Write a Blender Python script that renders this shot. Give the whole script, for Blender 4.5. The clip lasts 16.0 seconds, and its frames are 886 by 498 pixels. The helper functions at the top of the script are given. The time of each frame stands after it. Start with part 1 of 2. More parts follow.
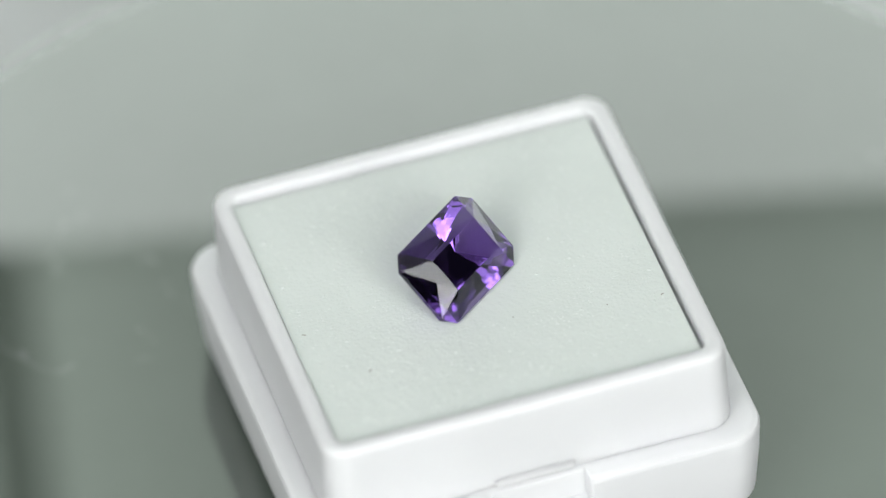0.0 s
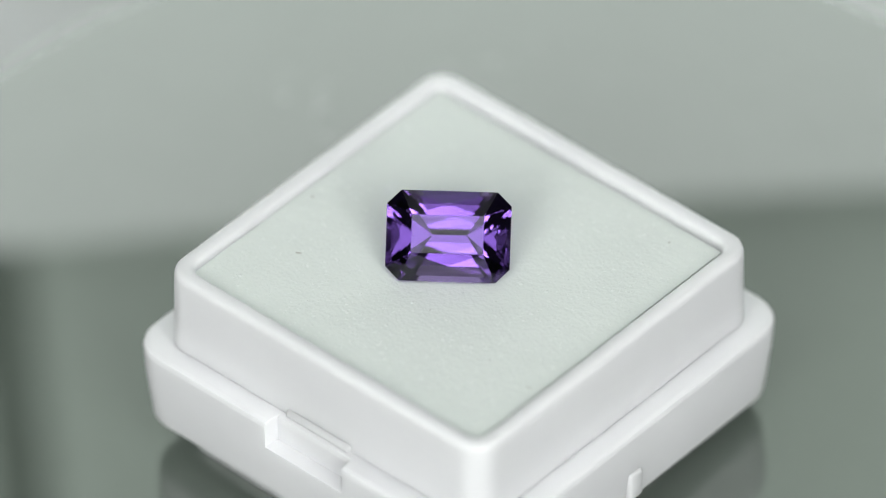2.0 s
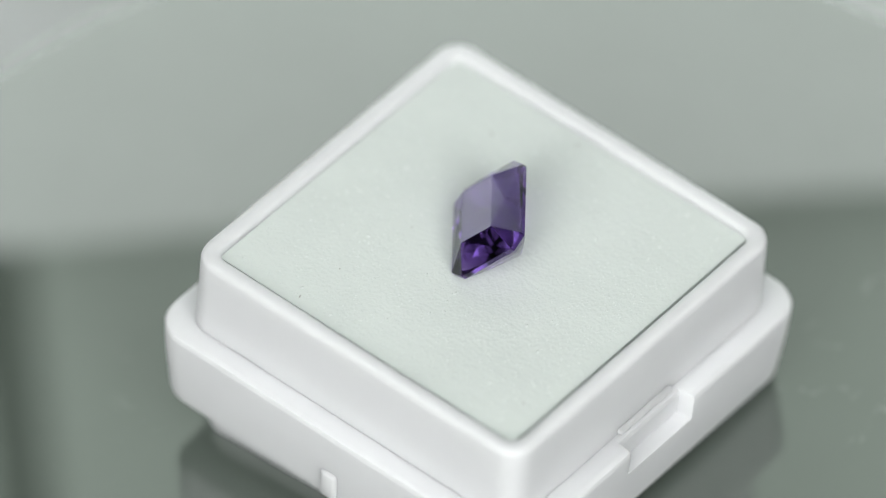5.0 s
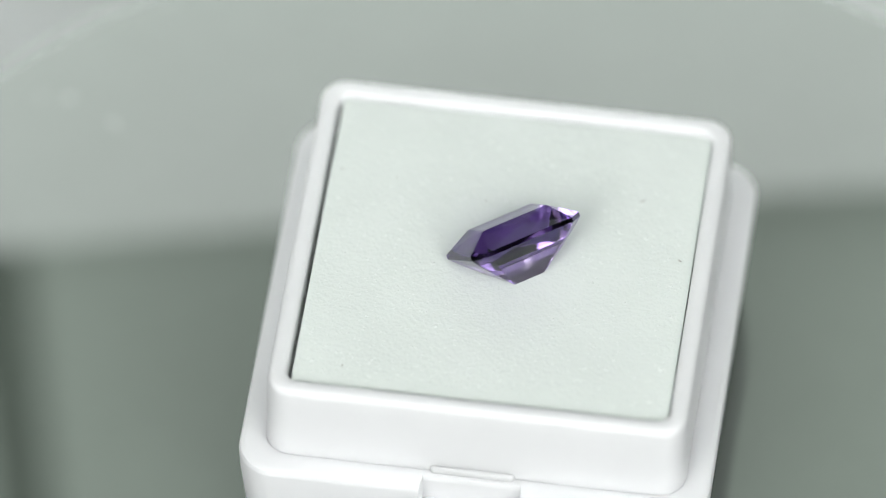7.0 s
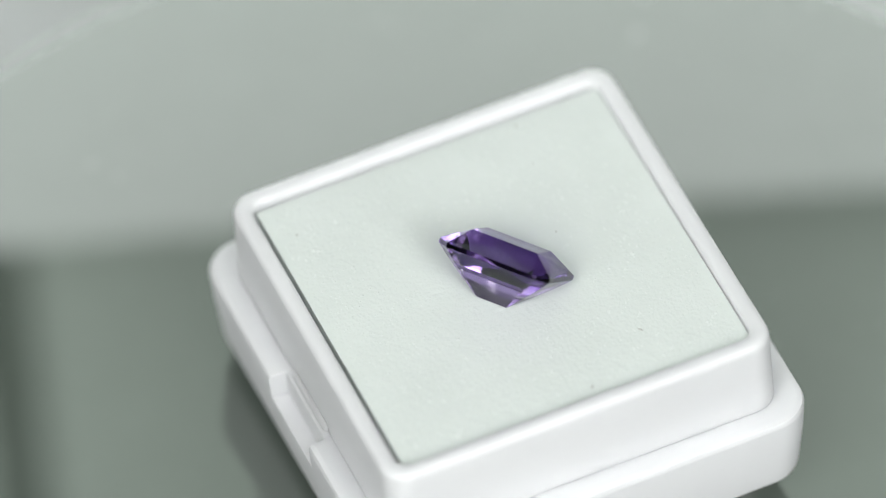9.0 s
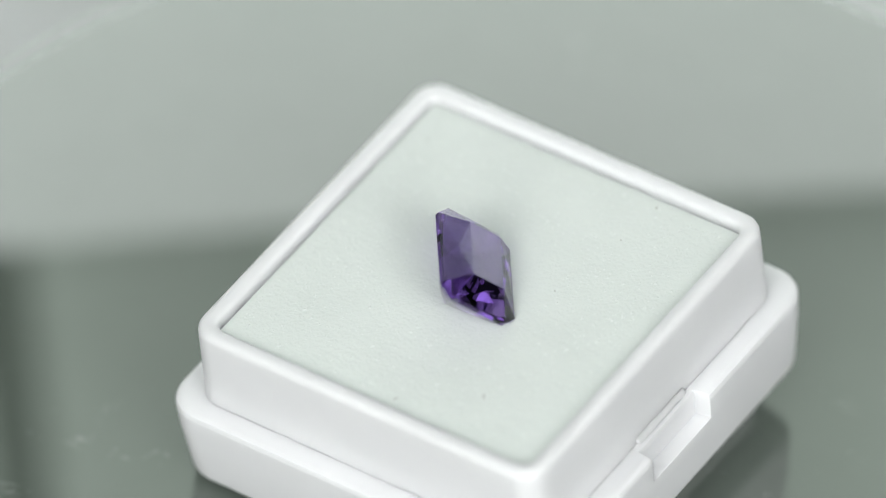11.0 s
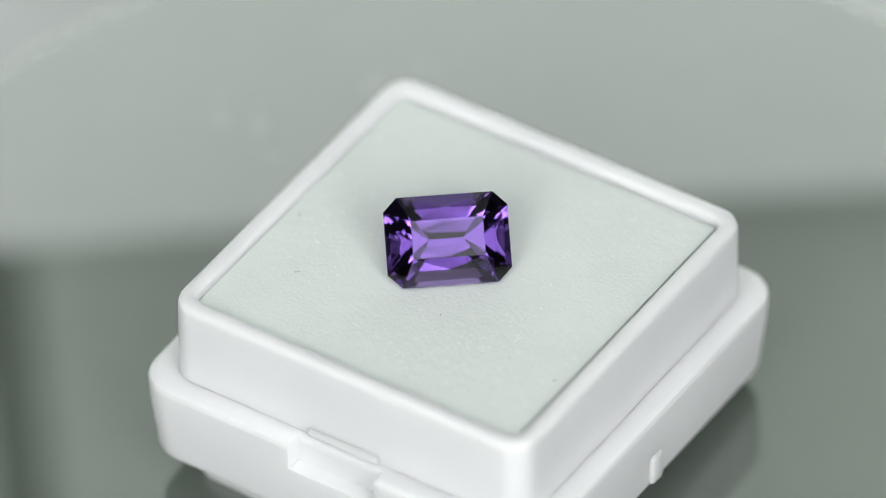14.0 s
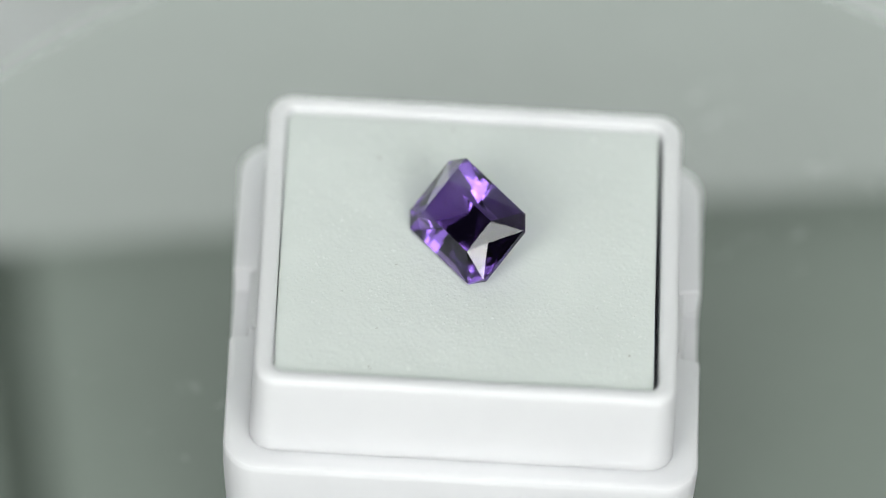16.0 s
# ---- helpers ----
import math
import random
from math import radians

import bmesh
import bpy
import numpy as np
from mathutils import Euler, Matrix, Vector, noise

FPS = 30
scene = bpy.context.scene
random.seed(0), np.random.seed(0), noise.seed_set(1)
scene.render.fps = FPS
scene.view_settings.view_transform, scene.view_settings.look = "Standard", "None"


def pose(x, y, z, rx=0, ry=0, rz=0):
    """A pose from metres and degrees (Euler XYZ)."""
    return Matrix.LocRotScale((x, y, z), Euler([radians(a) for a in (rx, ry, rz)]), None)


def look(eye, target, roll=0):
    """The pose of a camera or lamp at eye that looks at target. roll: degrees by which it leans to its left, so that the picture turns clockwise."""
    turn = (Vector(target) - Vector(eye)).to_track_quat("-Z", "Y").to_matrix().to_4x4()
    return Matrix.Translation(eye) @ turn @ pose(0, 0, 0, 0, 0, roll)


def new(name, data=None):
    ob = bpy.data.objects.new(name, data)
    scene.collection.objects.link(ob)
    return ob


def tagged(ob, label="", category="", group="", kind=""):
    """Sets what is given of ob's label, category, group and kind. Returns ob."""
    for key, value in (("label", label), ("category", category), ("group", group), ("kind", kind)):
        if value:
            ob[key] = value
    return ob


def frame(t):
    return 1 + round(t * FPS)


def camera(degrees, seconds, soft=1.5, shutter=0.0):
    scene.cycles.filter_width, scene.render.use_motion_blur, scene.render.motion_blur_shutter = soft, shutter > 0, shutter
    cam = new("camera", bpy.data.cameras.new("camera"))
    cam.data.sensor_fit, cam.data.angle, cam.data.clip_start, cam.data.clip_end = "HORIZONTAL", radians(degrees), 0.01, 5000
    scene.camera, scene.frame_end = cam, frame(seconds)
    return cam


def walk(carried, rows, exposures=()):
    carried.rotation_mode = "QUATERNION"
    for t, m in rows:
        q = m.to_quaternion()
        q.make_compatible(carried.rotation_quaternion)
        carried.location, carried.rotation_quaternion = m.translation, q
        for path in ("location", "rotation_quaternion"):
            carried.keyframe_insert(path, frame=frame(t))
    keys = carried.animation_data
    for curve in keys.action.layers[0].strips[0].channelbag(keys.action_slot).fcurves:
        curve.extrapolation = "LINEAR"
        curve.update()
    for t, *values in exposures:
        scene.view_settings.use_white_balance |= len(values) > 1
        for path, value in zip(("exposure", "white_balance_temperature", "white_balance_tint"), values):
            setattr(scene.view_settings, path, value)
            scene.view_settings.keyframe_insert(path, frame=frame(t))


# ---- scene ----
MM = 0.001
PERIOD = 12.28            # seconds for one clockwise turn of the turntable
DECK = -14.6 * MM         # the turntable's surface, below the foam's centre


def flat(x, y, z):
    """A point in the turntable's space, in millimetres over its surface."""
    return Vector((x * MM, y * MM, z * MM))


# camera: a long lens on a tripod, looking down at the box
cam = camera(4.99, 16.0, soft=1.05)
EYE = Vector((0.0, -0.48337, 0.49112 - DECK))
SIGHT = Matrix(((0.99983714, 0.01765557, 0.0037391), (-0.00993623, 0.71149203, -0.70262392), (-0.01506556, 0.70247233, 0.71155158)))
CAM_POSE = Matrix.Translation(EYE) @ SIGHT.to_4x4()
walk(cam, [(0.0, CAM_POSE), (16.0, CAM_POSE)], exposures=[(0.0, -0.23), (2.0, -0.26), (4.0, -0.30), (6.5, -0.19), (7.5, -0.16), (8.5, -0.20), (11.0, -0.17), (12.5, -0.26), (14.5, -0.24), (16.0, -0.31)])
cam.data.dof.use_dof = True
cam.data.dof.focus_distance = 0.687
cam.data.dof.aperture_fstop = 13.0

# ---- light ----
world = bpy.data.worlds.new("studio_air")
world.use_nodes = True
world.node_tree.nodes["Background"].inputs["Color"].default_value = (0.90, 1.0, 0.93, 1)
world.node_tree.nodes["Background"].inputs["Strength"].default_value = 0.02
scene.world = world


def softbox_light(name, eye, target, width, height, watts, colour=(1, 1, 1)):
    lamp = bpy.data.lights.new(name, "AREA")
    lamp.shape, lamp.size, lamp.size_y, lamp.energy, lamp.color = "RECTANGLE", width, height, watts, colour
    ob = new(name, lamp)
    ob.matrix_world = look(eye, target)
    return ob


# two softboxes beside the camera with a brighter lamp before each, one wide one above it under the added roof
softbox_light("softbox_west", (-0.262, -0.488, 0.36), (0, 0, 0.01), 0.34, 0.38, 2.85, (0.97, 1.0, 0.985))
softbox_light("softbox_east", (0.266, -0.484, 0.36), (0, 0, 0.01), 0.34, 0.38, 2.75, (0.97, 1.0, 0.985))
softbox_light("lamp_west", (-0.222, -0.452, 0.318), (0, 0, 0.01), 0.11, 0.11, 0.33, (1.0, 0.985, 0.97))
softbox_light("lamp_east", (0.240, -0.445, 0.318), (0, 0, 0.01), 0.11, 0.11, 0.33, (1.0, 0.985, 0.97))
softbox_light("softbox_top", (0.0, -0.25, 0.43), (0, 0, 0.01), 0.60, 0.20, 0.62, (0.97, 1.0, 0.98))


# ---- materials ----
def material(name):
    m = bpy.data.materials.new(name)
    m.use_nodes = True
    nodes, links = m.node_tree.nodes, m.node_tree.links
    return m, nodes, links, nodes["Principled BSDF"]


def noise_node(nodes, links, scale, detail=4.0, rough=0.55, kind="Object"):
    co = nodes.new("ShaderNodeTexCoord")
    n = nodes.new("ShaderNodeTexNoise")
    n.inputs["Scale"].default_value, n.inputs["Detail"].default_value, n.inputs["Roughness"].default_value = scale, detail, rough
    links.new(co.outputs[kind], n.inputs["Vector"])
    return n


def ramp(nodes, links, source, stops):
    r = nodes.new("ShaderNodeValToRGB")
    while len(r.color_ramp.elements) < len(stops):
        r.color_ramp.elements.new(0.5)
    for e, (at, c) in zip(r.color_ramp.elements, stops):
        e.position, e.color = at, (*c, 1) if len(c) == 3 else c
    links.new(source, r.inputs["Fac"])
    return r


def add_bump(nodes, links, bsdf, pairs):
    """Fine relief from several (height socket, strength, depth in metres)."""
    last = None
    for height, strength, depth in pairs:
        b = nodes.new("ShaderNodeBump")
        b.inputs["Strength"].default_value, b.inputs["Distance"].default_value = strength, depth
        links.new(height, b.inputs["Height"])
        if last:
            links.new(last.outputs["Normal"], b.inputs["Normal"])
        last = b
    links.new(last.outputs["Normal"], bsdf.inputs["Normal"])


def white_plastic():
    m, nodes, links, b = material("white_plastic")
    wide = noise_node(nodes, links, 90, 3)
    links.new(ramp(nodes, links, wide.outputs["Fac"], [(0.3, (0.73, 0.73, 0.745)), (0.7, (0.77, 0.77, 0.785))]).outputs["Color"], b.inputs["Base Color"])
    b.inputs["Roughness"].default_value = 0.52
    b.inputs["Subsurface Weight"].default_value = 0.7
    b.inputs["Subsurface Radius"].default_value = (1, 1, 1)
    b.inputs["Subsurface Scale"].default_value = 0.0020
    fine = noise_node(nodes, links, 2600, 2)
    add_bump(nodes, links, b, [(wide.outputs["Fac"], 0.25, 0.0003), (fine.outputs["Fac"], 0.12, 0.00003)])
    return m


def foam_material():
    m, nodes, links, b = material("white_foam")
    wide = noise_node(nodes, links, 160, 5)
    links.new(ramp(nodes, links, wide.outputs["Fac"], [(0.3, (0.69, 0.735, 0.705)), (0.7, (0.73, 0.775, 0.745))]).outputs["Color"], b.inputs["Base Color"])
    b.inputs["Roughness"].default_value = 0.8
    b.inputs["Specular IOR Level"].default_value = 0.3
    grain = noise_node(nodes, links, 1500, 6, 0.7)
    mid = noise_node(nodes, links, 420, 4, 0.6)
    lump = noise_node(nodes, links, 3200, 2, 0.5)
    add_bump(nodes, links, b, [(mid.outputs["Fac"], 0.08, 0.0005), (grain.outputs["Fac"], 0.13, 0.0002), (lump.outputs["Fac"], 0.30, 0.0002)])
    return m


def gem_material():
    m, nodes, links, b = material("violet_crystal")
    # deep violet towards the crown, duller at the keel, with soft uneven zones; the pale band between is painted in for
    # light through the stone
    zone = noise_node(nodes, links, 190, 1.5, 0.4)
    co = nodes.new("ShaderNodeTexCoord")
    axes = nodes.new("ShaderNodeSeparateXYZ")
    span = nodes.new("ShaderNodeMapRange")
    span.inputs["From Min"].default_value, span.inputs["From Max"].default_value = -0.0026, 0.0004
    links.new(co.outputs["Object"], axes.inputs["Vector"])
    links.new(axes.outputs["Z"], span.inputs["Value"])
    blend = nodes.new("ShaderNodeMath")
    blend.operation = "MULTIPLY_ADD"
    blend.inputs[1].default_value = 0.35
    links.new(zone.outputs["Fac"], blend.inputs[0])
    links.new(span.outputs["Result"], blend.inputs[2])
    tint = ramp(nodes, links, blend.outputs[0], [(0.1, (0.36, 0.30, 0.42)), (0.4, (0.70, 0.61, 0.78)), (0.62, (0.80, 0.70, 0.90)), (0.82, (0.27, 0.15, 0.50)), (1.0, (0.155, 0.074, 0.38))])
    links.new(tint.outputs["Color"], b.inputs["Base Color"])
    b.inputs["Roughness"].default_value = 0.0
    b.inputs["IOR"].default_value = 1.59
    b.inputs["Transmission Weight"].default_value = 1.0
    return m


def deck_material():
    """Dark glossy acrylic with wiped smudges."""
    m, nodes, links, b = material("grey_acrylic")
    wide = noise_node(nodes, links, 60, 4)
    base = ramp(nodes, links, wide.outputs["Fac"], [(0.35, (0.078, 0.096, 0.080)), (0.65, (0.086, 0.105, 0.089))])
    wipe = noise_node(nodes, links, 210, 7, 0.68)
    wipe.inputs["Distortion"].default_value = 1.4
    where = noise_node(nodes, links, 34, 2)
    a = ramp(nodes, links, wipe.outputs["Fac"], [(0.60, (0, 0, 0)), (0.74, (1, 1, 1))])
    c = ramp(nodes, links, where.outputs["Fac"], [(0.56, (0, 0, 0)), (0.66, (1, 1, 1))])
    both = nodes.new("ShaderNodeMath")
    both.operation = "MULTIPLY"
    links.new(a.outputs["Color"], both.inputs[0])
    links.new(c.outputs["Color"], both.inputs[1])
    mix = nodes.new("ShaderNodeMix")
    mix.data_type = "RGBA"
    links.new(both.outputs[0], mix.inputs["Factor"])
    links.new(base.outputs["Color"], mix.inputs["A"])
    mix.inputs["B"].default_value = (0.30, 0.315, 0.30, 1)
    links.new(mix.outputs["Result"], b.inputs["Base Color"])
    b.inputs["Roughness"].default_value = 0.0
    b.inputs["IOR"].default_value = 2.3
    return m


def matt(name, low, high, scale, rough=0.7):
    m, nodes, links, b = material(name)
    wide = noise_node(nodes, links, scale, 4)
    links.new(ramp(nodes, links, wide.outputs["Fac"], [(0.35, low), (0.65, high)]).outputs["Color"], b.inputs["Base Color"])
    b.inputs["Roughness"].default_value = rough
    fine = noise_node(nodes, links, scale * 20, 3)
    add_bump(nodes, links, b, [(fine.outputs["Fac"], 0.15, 0.0002)])
    return m


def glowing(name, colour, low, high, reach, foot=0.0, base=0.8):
    """A surface with its glow painted into emission: it goes evenly from low to high between foot and reach and grows a
    little towards its ends.
    """
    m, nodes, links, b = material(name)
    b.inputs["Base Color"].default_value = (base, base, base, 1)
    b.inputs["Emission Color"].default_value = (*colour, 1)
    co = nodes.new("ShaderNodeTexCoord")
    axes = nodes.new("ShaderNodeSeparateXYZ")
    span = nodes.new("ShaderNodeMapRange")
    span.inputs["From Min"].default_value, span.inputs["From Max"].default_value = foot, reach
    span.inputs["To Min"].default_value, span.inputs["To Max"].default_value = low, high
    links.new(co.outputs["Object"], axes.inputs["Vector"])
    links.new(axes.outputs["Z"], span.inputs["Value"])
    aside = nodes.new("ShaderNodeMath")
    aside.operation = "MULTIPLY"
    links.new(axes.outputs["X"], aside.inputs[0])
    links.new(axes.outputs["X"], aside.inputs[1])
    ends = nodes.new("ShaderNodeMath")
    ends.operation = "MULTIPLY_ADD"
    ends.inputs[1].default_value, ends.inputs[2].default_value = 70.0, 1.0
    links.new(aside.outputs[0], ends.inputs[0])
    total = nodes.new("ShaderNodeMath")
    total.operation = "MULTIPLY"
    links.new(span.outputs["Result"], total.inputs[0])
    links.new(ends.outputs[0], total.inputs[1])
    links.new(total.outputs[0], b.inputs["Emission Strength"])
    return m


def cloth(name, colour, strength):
    """White tent fabric with a glow put in as emission."""
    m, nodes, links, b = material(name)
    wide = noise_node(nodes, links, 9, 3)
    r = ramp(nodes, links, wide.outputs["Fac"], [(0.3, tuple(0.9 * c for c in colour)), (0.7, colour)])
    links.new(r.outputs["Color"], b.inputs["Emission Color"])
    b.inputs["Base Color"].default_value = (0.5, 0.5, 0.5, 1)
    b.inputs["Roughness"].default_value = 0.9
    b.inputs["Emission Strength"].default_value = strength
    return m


PLASTIC, FOAM, GEM, ACRYLIC = white_plastic(), foam_material(), gem_material(), deck_material()
TABLE = matt("pale_table", (0.40, 0.405, 0.405), (0.44, 0.445, 0.445), 25)
PANEL = matt("grey_green_board", (0.10, 0.115, 0.10), (0.12, 0.135, 0.12), 30)
DARK = matt("dark_edge", (0.03, 0.035, 0.03), (0.04, 0.045, 0.04), 30)
# panel glow: uneven emission painted for the gradient that the deck mirrors
GLOW = glowing("uneven_glow_diffuser", (0.885, 1.0, 0.94), 1.60, 1.06, 0.053)
CRUMB = matt("foam_crumb", (0.71, 0.755, 0.725), (0.78, 0.82, 0.795), 400, 0.7)
LINT = matt("dark_lint", (0.27, 0.25, 0.22), (0.34, 0.31, 0.28), 900, 0.9)
# added roof: its glow is plain emission, with no lamp behind
ROOF = cloth("faint_glow_fabric", (0.97, 1.0, 0.98), 0.08)
# added wall: glow ramp painted so the deck mirrors grey, the stone dark
CLOTH = glowing("painted_glow_fabric", (0.86, 1.0, 0.89), 0.03, 0.74, 0.372, 0.315, 0.07)


# ---- mesh helpers ----
def part(name, bm, mat, parent=None, label="", smooth=None):
    """One mesh object, under parent where there is one. smooth: the angle in degrees below which edges are shaded smooth."""
    mesh = bpy.data.meshes.new(name)
    bmesh.ops.recalc_face_normals(bm, faces=bm.faces)
    if smooth is not None:
        for f in bm.faces:
            f.smooth = True
        for e in bm.edges:
            e.smooth = len(e.link_faces) == 2 and e.calc_face_angle(3.2) < radians(smooth)
    bm.to_mesh(mesh)
    bm.free()
    mesh.materials.append(mat)
    ob = new(name, mesh)
    ob.parent = parent
    if label:
        tagged(ob, label)
    return ob


def block(x0, x1, y0, y1, z0, z1, bevel=0.0, segments=2):
    """A box in metres as a bmesh, with rounded edges."""
    bm = bmesh.new()
    bmesh.ops.create_cube(bm, size=1.0)
    for v in bm.verts:
        v.co = Vector(((x0 + x1) / 2 + v.co.x * (x1 - x0), (y0 + y1) / 2 + v.co.y * (y1 - y0), (z0 + z1) / 2 + v.co.z * (z1 - z0)))
    if bevel:
        bmesh.ops.bevel(bm, geom=bm.edges[:], offset=bevel, segments=segments, affect="EDGES", profile=0.5)
    return bm


def loop_points(half, radius, notch=None, arc=8):
    """A rounded square of that half width, in mm. notch: (from, to, depth, ) along the two long sides at -y and +y, pushed inward by depth."""
    pts = []
    for k in range(4):
        a0 = math.pi / 2 * k - math.pi / 2
        cx, cy = [(1, -1), (1, 1), (-1, 1), (-1, -1)][k]
        for i in range(arc + 1):
            a = a0 + math.pi / 2 * i / arc
            pts.append(((half - radius) * cx + radius * math.cos(a), (half - radius) * cy + radius * math.sin(a)))
        if notch is not None:
            w, edge, depth = notch
            for s in (-w - edge, -w, -w * 0.5, 0.0, w * 0.5, w, w + edge):
                d = depth if abs(s) <= w else 0.0
                nx, ny = [(1, 0), (0, 1), (-1, 0), (0, -1)][k]
                if k % 2 == 0:
                    d = 0.0
                tx, ty = -ny, nx
                pts.append(((half - d) * nx + s * tx, (half - d) * ny + s * ty))
    return pts


def loft(rings, close_bottom=True, close_top=True):
    """Rings of (z, points), in mm, joined by quads."""
    bm = bmesh.new()
    made = [[bm.verts.new(flat(x, y, z)) for x, y in pts] for z, pts in rings]
    for a, b in zip(made, made[1:]):
        for i in range(len(a)):
            j = (i + 1) % len(a)
            bm.faces.new((a[i], a[j], b[j], b[i]))
    if close_bottom:
        bm.faces.new(list(reversed(made[0])))
    if close_top:
        bm.faces.new(made[-1])
    return bm


# ---- the surroundings: table, light panel, stand, added unseen tent ----
def surroundings():
    table = part("table", block(-0.6, 0.6, -0.45, 0.6, -0.052, -0.022, 0.002), TABLE)
    tagged(table, "pale grey matt tabletop under the turntable", "table", kind="structure")
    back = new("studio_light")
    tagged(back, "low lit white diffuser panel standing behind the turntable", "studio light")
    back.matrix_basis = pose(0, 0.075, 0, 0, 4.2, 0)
    bm = bmesh.new()
    outline = [(0.075, -0.012), (0.075, PANEL_TOP), (-0.075, PANEL_TOP), (-0.075, -0.012)]
    front = [bm.verts.new((x, 0.0, z)) for x, z in outline]
    rear = [bm.verts.new((x, 0.004, z)) for x, z in outline]
    bm.faces.new(front)
    bm.faces.new(list(reversed(rear)))
    for i in range(len(front)):
        j = (i + 1) % len(front)
        bm.faces.new((front[i], rear[i], rear[j], front[j]))
    part("diffuser", bm, GLOW, back, "white diffuser sheet, its uneven glow painted in")
    part("housing", block(-0.070, 0.070, 0.0045, 0.012, -0.012, PANEL_TOP - 0.004, 0.002), PANEL, back, "grey-green panel back")
    stand = new("light_stand")
    tagged(stand, "flat dark upright stand behind the light panel", "stand")
    stand.matrix_basis = pose(-0.0395, 0.092, -0.022, 0, -3.7, 0)
    part("rod", block(-0.0046, 0.0018, -0.0018, 0.0018, 0, 0.24, 0.0006), DARK, stand)
    part("foot", block(-0.012, 0.012, -0.002, 0.025, 0.0015, 0.006, 0.0015), DARK, stand)
    # unseen tent, added for what the deck and the stone reflect
    tent = new("added_tent")
    tagged(tent, "added fabric tent out of view, with a grey back, open at the front", "light tent")
    part("roof", block(-0.20, 0.20, -0.40, 0.42, 0.50, 0.503, 0.001), ROOF, tent, "unseen white fabric roof with a faint glow put in")
    part("back_wall", block(-0.20, 0.20, 0.42, 0.423, -0.02, 0.50, 0.001), CLOTH, tent, "unseen dark grey fabric wall, its glow painted in towards the roof")
    for x in (-0.204, 0.204):
        for y in (-0.404, 0.424):
            part("pole", block(x - 0.003, x + 0.003, y - 0.003, y + 0.003, -0.022, 0.504, 0.001), DARK, tent, "thin dark pole")


PANEL_TOP = 0.0490
surroundings()


# ---- turntable ----
def turntable():
    thing = new("turntable")
    tagged(thing, "round grey glossy acrylic turntable with faint smudges", "turntable")
    n, r = 160, 49.2
    rings = []
    for z, rr in ((-8, r - 1.0), (-7.4, r - 0.3), (-6.5, r), (-1.4, r), (-0.5, r - 0.25), (-0.12, r - 0.8), (0, r - 1.6)):
        rings.append((z, [(rr * math.cos(2 * math.pi * i / n), rr * math.sin(2 * math.pi * i / n)) for i in range(n)]))
    part("deck", loft(rings), ACRYLIC, thing, smooth=30)
    rings = []
    for z, rr in ((-22, 40), (-9, 40), (-8.0, 39)):
        rings.append((z, [(rr * math.cos(2 * math.pi * i / 96), rr * math.sin(2 * math.pi * i / 96)) for i in range(96)]))
    part("base", loft(rings), PLASTIC, thing, "white round drive base", smooth=30)
    return thing


TURN = turntable()

# ---- the gem box ----
BOX_POSE = Matrix(((0.95830, -0.28272, -0.05101, -1.096 * MM), (0.28367, 0.95711, 0.05087, -1.282 * MM),
                   (0.03454, -0.06327, 0.99740, 0.009 * MM - DECK), (0, 0, 0, 1))) @ pose(0.115 * MM, 0.145 * MM, 0, 0, 0, 0.35)
COLLAR, BASE, CAVITY = 14.195, 16.02, 12.955
RIM, SHELF, FOOT = 0.55, -5.9, -13.0


def filler_wedge():
    """Unseen white filler, added under the slanted box to brighten the gap that the deck mirrors: level below, on the
    turntable, and slanted above.
    """
    up = BOX_POSE.to_3x3().row[2]
    top = loop_points(BASE - 2.6, 2.0)
    low = [(x, y, (-(up.x * x + up.y * y) - BOX_POSE.translation.z / MM) / up.z) for x, y in top]
    bm = bmesh.new()
    a = [bm.verts.new(flat(x, y, FOOT + 0.1)) for x, y in top]
    b = [bm.verts.new(flat(*q)) for q in low]
    for i in range(len(a)):
        j = (i + 1) % len(a)
        bm.faces.new((a[i], b[i], b[j], a[j]))
    bm.faces.new(a)
    bm.faces.new(list(reversed(b)))
    ob = part("filler_wedge", bm, PLASTIC, smooth=30)
    return tagged(ob, "white filler wedge added under the tilted gem box to brighten its reflection", "putty")


WEDGE = filler_wedge()
WEDGE.matrix_basis = BOX_POSE


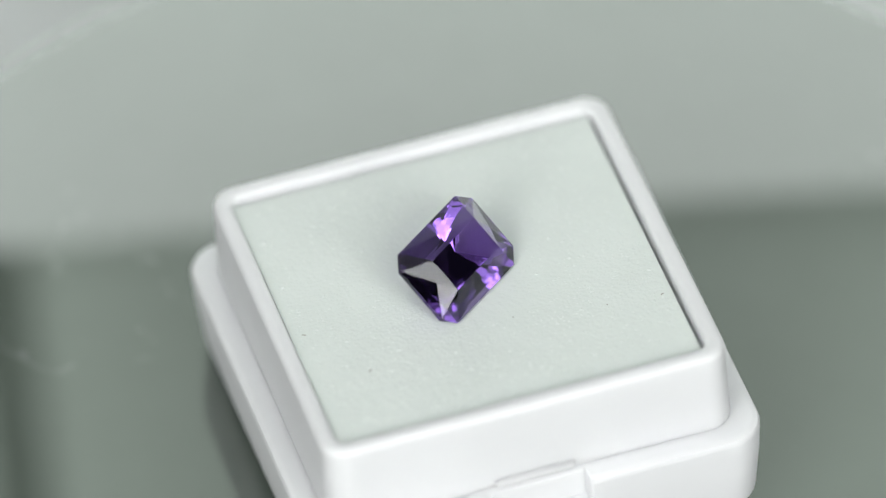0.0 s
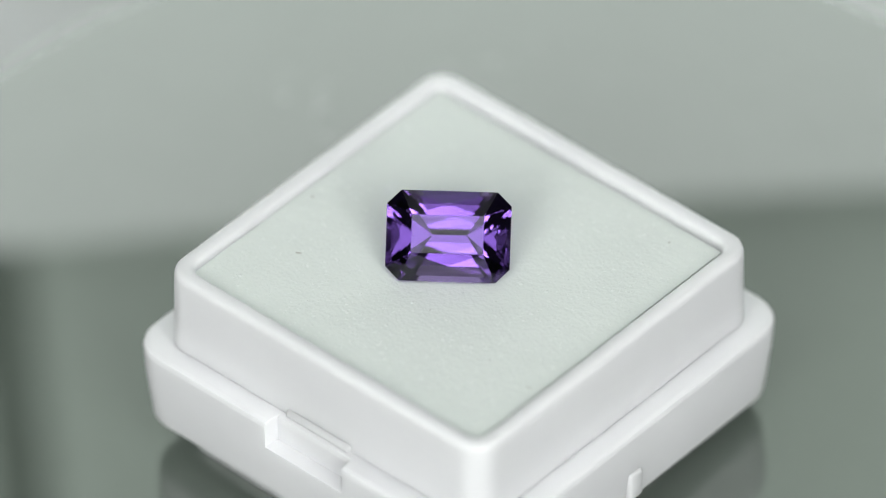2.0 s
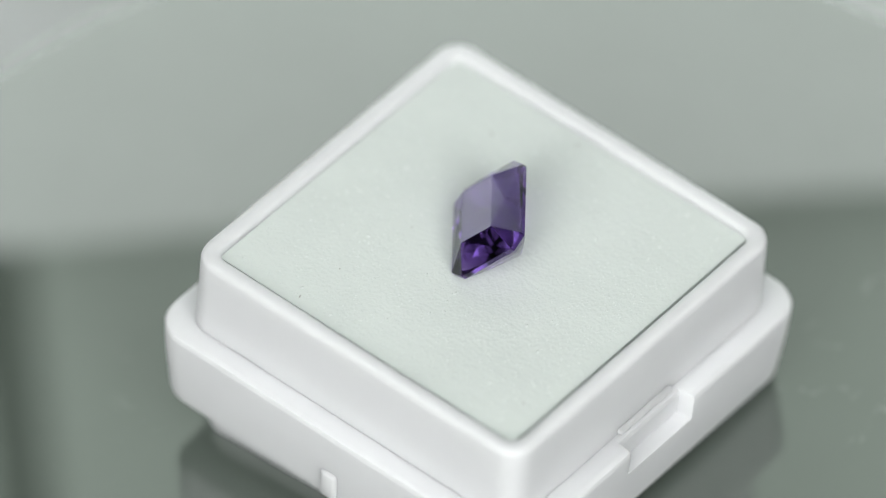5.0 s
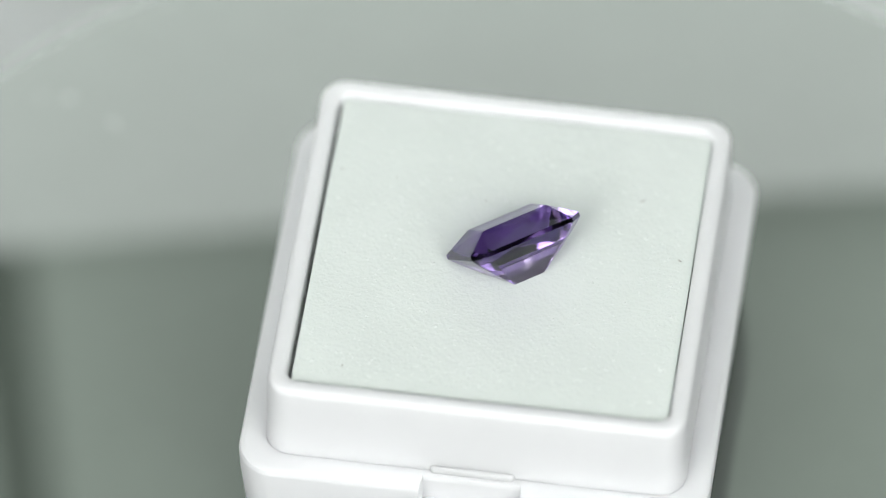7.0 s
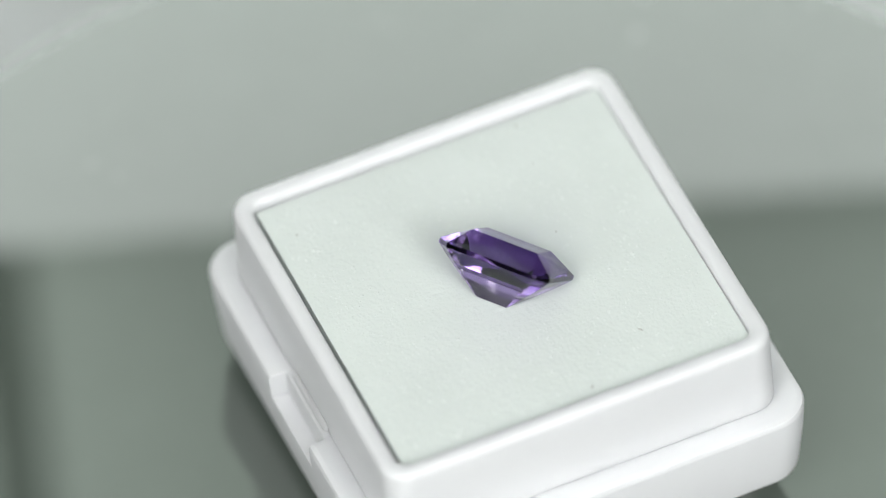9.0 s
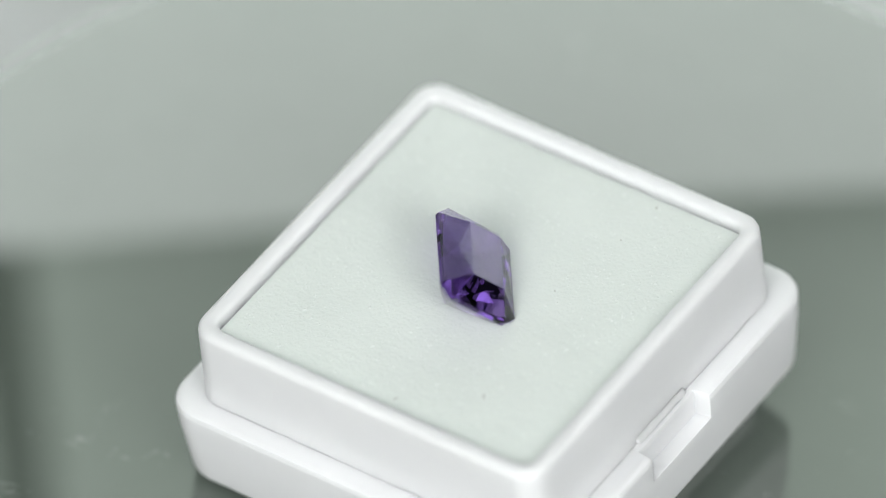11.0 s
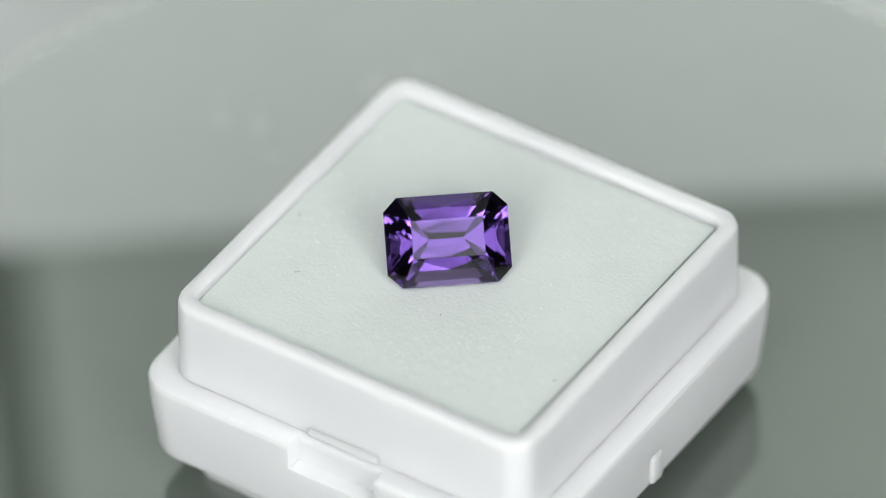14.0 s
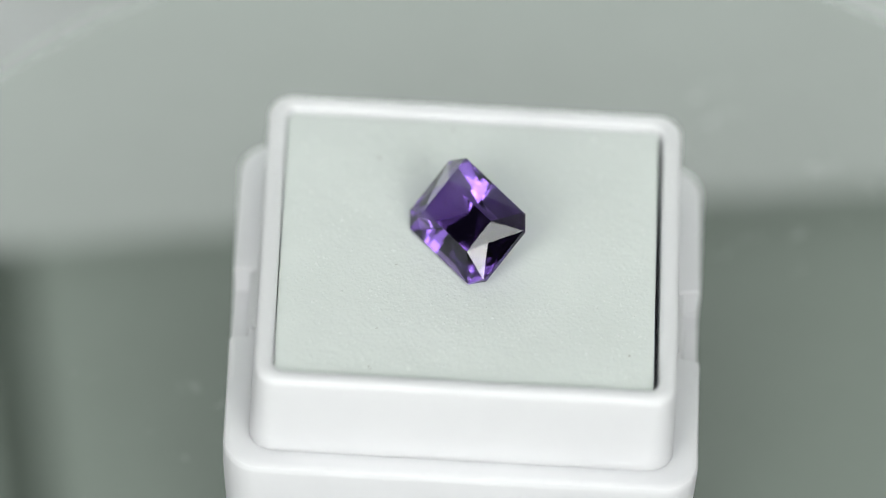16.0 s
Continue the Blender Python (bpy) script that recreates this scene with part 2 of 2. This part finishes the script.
def gem_box():
    thing = new("gem_box")
    tagged(thing, "open square white plastic gem box with stepped sides", "gem box")
    no = (3.3, 0.15, 0.0)
    yes = (3.3, 0.15, 1.15)
    rings = [(FOOT, loop_points(BASE - 1.6, 2.2, no)), (FOOT + 0.25, loop_points(BASE - 0.9, 2.4, no)), (FOOT + 0.75, loop_points(BASE - 0.47, 2.6, no)), (FOOT + 0.9, loop_points(BASE - 0.43, 2.6, no)), (FOOT + 1.05, loop_points(BASE - 0.41, 2.6, no)),
             (SHELF - 2.25, loop_points(BASE - 0.08, 2.6, no)), (SHELF - 2.2, loop_points(BASE - 0.08, 2.6, yes)),
             (SHELF - 0.55, loop_points(BASE - 0.01, 2.6, yes)), (SHELF - 0.35, loop_points(BASE, 2.6, yes)), (SHELF - 0.1, loop_points(BASE - 0.1, 2.55, yes)), (SHELF, loop_points(BASE - 0.35, 2.4, yes)), (SHELF + 0.01, loop_points(BASE - 0.5, 2.3, yes)),
             (SHELF + 0.01, loop_points(BASE - 2.6, 1.6, no))]
    part("tray", loft(rings), PLASTIC, thing, smooth=40)
    rings = [(SHELF - 0.5, loop_points(COLLAR + 0.12, 1.9)), (RIM - 0.75, loop_points(COLLAR + 0.008, 1.75)), (RIM - 0.45, loop_points(COLLAR, 1.75)), (RIM - 0.18, loop_points(COLLAR - 0.08, 1.7)),
             (RIM - 0.03, loop_points(COLLAR - 0.28, 1.55)), (RIM, loop_points(COLLAR - 0.55, 1.35)), (RIM - 0.04, loop_points(COLLAR - 0.92, 1.1)),
             (RIM - 0.14, loop_points(COLLAR - 1.12, 1.0)), (RIM - 0.28, loop_points(COLLAR - 1.21, 0.95)), (RIM - 0.45, loop_points(CAVITY, 0.9)), (SHELF, loop_points(CAVITY - 0.1, 0.9))]
    part("collar", loft(rings, close_bottom=False, close_top=True), PLASTIC, thing, smooth=40)
    # a snap bar over each notch, and a small lug low on one other side
    for side in (-1, 1):
        bm = bmesh.new()
        y0, y1 = side * (COLLAR + 0.02), side * (COLLAR + 0.50)
        w, z0, z1 = 3.0, SHELF + 0.05, SHELF + 0.62
        ends = [[bm.verts.new(flat(x * k, y, z)) for y, z, k in ((y0, z0, 1.0), (y1, z0, 0.92), (y1 - side * 0.15, z1 - 0.2, 0.9), (y0, z1, 0.97))] for x in (-w, w)]
        for i in range(4):
            j = (i + 1) % 4
            bm.faces.new((ends[0][i], ends[0][j], ends[1][j], ends[1][i]))
        bm.faces.new(ends[0])
        bm.faces.new(list(reversed(ends[1])))
        bmesh.ops.bevel(bm, geom=bm.edges[:], offset=0.00018, segments=3, affect="EDGES", profile=0.5)
        part("snap_bar", bm, PLASTIC, thing, smooth=40)
    part("lug", block((BASE - 0.9) * MM, (BASE + 0.05) * MM, -0.0007, 0.0007, (FOOT + 1.0) * MM, (FOOT + 3.4) * MM, 0.0003, 3), PLASTIC, thing, smooth=40)
    return thing


BOX = gem_box()
BOX.matrix_basis = BOX_POSE


# ---- the stone ----
def gemstone():
    """A cut-cornered scissor-cut crown over a stepped pavilion that ends in a short keel."""
    a, b, ca, cb = 4.22, 3.08, 0.95, 0.93
    ta, tb, crown = 2.45, 1.31, 1.32
    g = 0.16
    bm = bmesh.new()

    def vert(x, y, z):
        return bm.verts.new(flat(x, y, z))

    def octagon(hx, hy, kx, ky, z, off=0.0):
        return [vert(q[0], q[1] + off, z) for q in ((hx, -hy + ky), (hx, hy - ky), (hx - kx, hy), (-hx + kx, hy), (-hx, hy - ky), (-hx, -hy + ky), (-hx + kx, -hy), (hx - kx, -hy))]

    top = octagon(a, b, ca, cb, g)
    low = octagon(a, b, ca, cb, -g)
    tab = [vert(ta, tb, crown), vert(-ta, tb, crown), vert(-ta, -tb, crown), vert(ta, -tb, crown)]
    bm.faces.new(tab)
    for i in range(8):
        j = (i + 1) % 8
        bm.faces.new((top[i], top[j], low[j], low[i]))
    # sides as (girdle from, girdle to, table from, table to), with crossing facets
    sides = ((top[0], top[1], tab[3], tab[0]), (top[2], top[3], tab[0], tab[1]), (top[4], top[5], tab[1], tab[2]), (top[6], top[7], tab[2], tab[3]))
    for g0, g1, t0, t1 in sides:
        w0, w1 = (g1.co - g0.co).length, (t1.co - t0.co).length
        k = w1 / (w0 + w1)
        c = t0.co.lerp(g1.co, k)
        mid = bm.verts.new(c + Vector((c.x, c.y, 0)).normalized() * 0.00003 + Vector((0, 0, 0.00010)))
        for q in ((g0, g1, mid), (g1, t1, mid), (t1, t0, mid), (t0, g0, mid)):
            bm.faces.new(q)
    for i, t in ((1, 0), (3, 1), (5, 2), (7, 3)):
        bm.faces.new((top[i], top[(i + 1) % 8], tab[t]))
    # pavilion steps
    s1 = octagon(3.53, 2.38, 0.74, 0.68, -0.90, 0.07)
    s2 = octagon(2.65, 1.51, 0.50, 0.42, -1.75, 0.15)
    keel = [vert(1.14, 0.25, -3.12), vert(-1.14, 0.25, -3.12)]
    for u, v in ((low, s1), (s1, s2)):
        for i in range(8):
            j = (i + 1) % 8
            bm.faces.new((u[i], u[j], v[j], v[i]))
    bm.faces.new((s2[0], s2[1], keel[0]))
    bm.faces.new((s2[1], s2[2], keel[0]))
    bm.faces.new((s2[2], s2[3], keel[1], keel[0]))
    bm.faces.new((s2[3], s2[4], keel[1]))
    bm.faces.new((s2[4], s2[5], keel[1]))
    bm.faces.new((s2[5], s2[6], keel[1]))
    bm.faces.new((s2[6], s2[7], keel[0], keel[1]))
    bm.faces.new((s2[7], s2[0], keel[0]))
    bmesh.ops.recalc_face_normals(bm, faces=bm.faces)
    thing = new("gemstone")
    tagged(thing, "violet faceted cut-cornered gemstone lying tilted on the foam", "gemstone")
    planes = [(f.normal.copy(), f.calc_center_median()) for f in bm.faces]
    shells = {"table_facet": [], "crown": [], "girdle": [], "pavilion": []}
    for f in bm.faces:
        high, deep = max(v.co.z for v in f.verts), min(v.co.z for v in f.verts)
        shells["table_facet" if deep > (crown - 0.01) * MM else "crown" if deep > 0 else "girdle" if high > 0 else "pavilion"].append([v.co.copy() for v in f.verts])
    bm.free()
    for name, faces in shells.items():
        mesh = bpy.data.meshes.new(name)
        at = {}
        for f in faces:
            for q in f:
                at.setdefault(tuple(q), len(at))
        mesh.from_pydata(list(at), [], [[at[tuple(q)] for q in f] for f in faces])
        mesh.materials.append(GEM)
        new(name, mesh).parent = thing
    return thing, planes


STONE, STONE_PLANES = gemstone()
STONE_POSE = Matrix(((0.5785, -0.63461, 0.51246, -1.705 * MM), (0.81569, 0.44882, -0.36499, -1.523 * MM),
                     (0.00162, 0.62914, 0.77729, 2.127 * MM - DECK), (0, 0, 0, 1)))
STONE.matrix_basis = STONE_POSE


# ---- the foam ----
PAD_POSE = BOX_POSE @ pose(-0.125 * MM, -0.135 * MM, 0)


def stone_underside():
    """For a place on the pad (in mm), the height of the stone's underside over the pad's plane, or None beside the stone."""
    m = PAD_POSE.inverted() @ STONE_POSE
    planes = []
    for normal, centre in STONE_PLANES:
        n = (m.to_3x3() @ normal).normalized()
        planes.append((n, n.dot(m @ centre)))
    def under(x, y):
        low, high = -1.0, 1.0
        for n, d in planes:
            rest = d - n.x * x * MM - n.y * y * MM
            if n.z < -1e-6:
                low = max(low, rest / n.z)
            elif n.z > 1e-6:
                high = min(high, rest / n.z)
            elif rest < 0:
                return None
        return low / MM if low < high else None
    return under


def foam_pad():
    """A cut foam block, a little uneven, that gives way under the stone."""
    under = stone_underside()
    wide, half, n = 12.74, 12.74, 128
    bm = bmesh.new()
    grid = []
    for i in range(n + 1):
        row = []
        for j in range(n + 1):
            x, y = wide * (2 * i / n - 1), half * (2 * j / n - 1)
            e = min(wide - abs(x), half - abs(y))
            z = 0.035 * noise.noise((x * 0.22, y * 0.22, 3.0)) + 0.018 * noise.noise((x * 1.3, y * 1.3, 8.0)) - 0.03
            z -= 0.05 * max(0.0, 1 - e / 0.3) ** 2
            u = under(x, y)
            if u is not None:
                z = min(z, u - 0.05)
            row.append(bm.verts.new(flat(x, y, z)))
        grid.append(row)
    for i in range(n):
        for j in range(n):
            bm.faces.new((grid[i][j], grid[i + 1][j], grid[i + 1][j + 1], grid[i][j + 1]))
    rim = [grid[i][0] for i in range(n)] + [grid[n][j] for j in range(n)] + [grid[i][n] for i in range(n, 0, -1)] + [grid[0][j] for j in range(n, 0, -1)]
    foot = [bm.verts.new((v.co.x, v.co.y, -4.5 * MM)) for v in rim]
    for i in range(len(rim)):
        j = (i + 1) % len(rim)
        bm.faces.new((rim[i], foot[i], foot[j], rim[j]))
    bm.faces.new(foot)
    ob = part("foam_pad", bm, FOAM, smooth=50)
    return tagged(ob, "pale white foam pad with a fine speckled grain, inside the box", "foam pad")


PAD = foam_pad()
PAD.matrix_basis = PAD_POSE


def foam_crumbs():
    """Tiny pale crumbs that stand out of the cut foam."""
    rng = random.Random(7)
    bm = bmesh.new()
    for _ in range(1900):
        x, y = rng.uniform(-12.2, 12.2), rng.uniform(-12.2, 12.2)
        if abs(x) < 4.6 and abs(y) < 4.6:
            continue
        r = rng.uniform(0.03, 0.10) * (1.7 if rng.random() < 0.1 else 1.0)
        turn = rng.uniform(0, math.tau)
        ring = [bm.verts.new(flat(x + r * rng.uniform(0.6, 1.5) * math.cos(turn + math.tau * i / 5), y + r * rng.uniform(0.5, 1.2) * math.sin(turn + math.tau * i / 5), -0.01)) for i in range(5)]
        tip = bm.verts.new(flat(x + rng.uniform(-0.02, 0.02), y, r * 0.40))
        for i in range(5):
            bm.faces.new((ring[i], ring[(i + 1) % 5], tip))
    ob = part("foam_crumbs", bm, CRUMB)
    return tagged(ob, "tiny white crumbs scattered over the cut foam", "foam crumbs", kind="stuff")


CRUMBS = foam_crumbs()
CRUMBS.matrix_basis = PAD_POSE


def dust_speck(spots):
    """A short dark fibre lying on the foam, one for each spot (x, y, length, turn)."""
    made = []
    for x, y, length, turn in spots:
        bm = block(-length / 2 * MM, length / 2 * MM, -0.03 * MM, 0.03 * MM, 0.0, 0.04 * MM, 0.012 * MM, 1)
        ob = tagged(part("dust_speck", bm, LINT), "tiny dark dust speck lying on the foam", "dust speck", group="dust on the foam")
        made.append((ob, PAD_POSE @ pose(x * MM, y * MM, 0, 0, 0, turn)))
        ob.matrix_basis = made[-1][1]
    return made


SPECKS = dust_speck(((11.97, -6.33, 0.24, 20), (1.87, -4.86, 0.12, 70), (9.52, 11.07, 0.16, 110), (-8.7, -6.38, 0.4, 35),
                     (8.17, -5.98, 0.10, 60), (-11.85, -1.4, 0.3, 150)))


def motions():
    steps = [(0.5 * i, pose(0, 0, 0, 0, 0, -360.0 * 0.5 * i / PERIOD)) for i in range(33)]
    for thing, start in ((TURN, Matrix()), (WEDGE, BOX_POSE), (BOX, BOX_POSE), (PAD, PAD_POSE), (CRUMBS, PAD_POSE), (STONE, STONE_POSE), *SPECKS):
        walk(thing, [(t, spin @ start) for t, spin in steps])


motions()
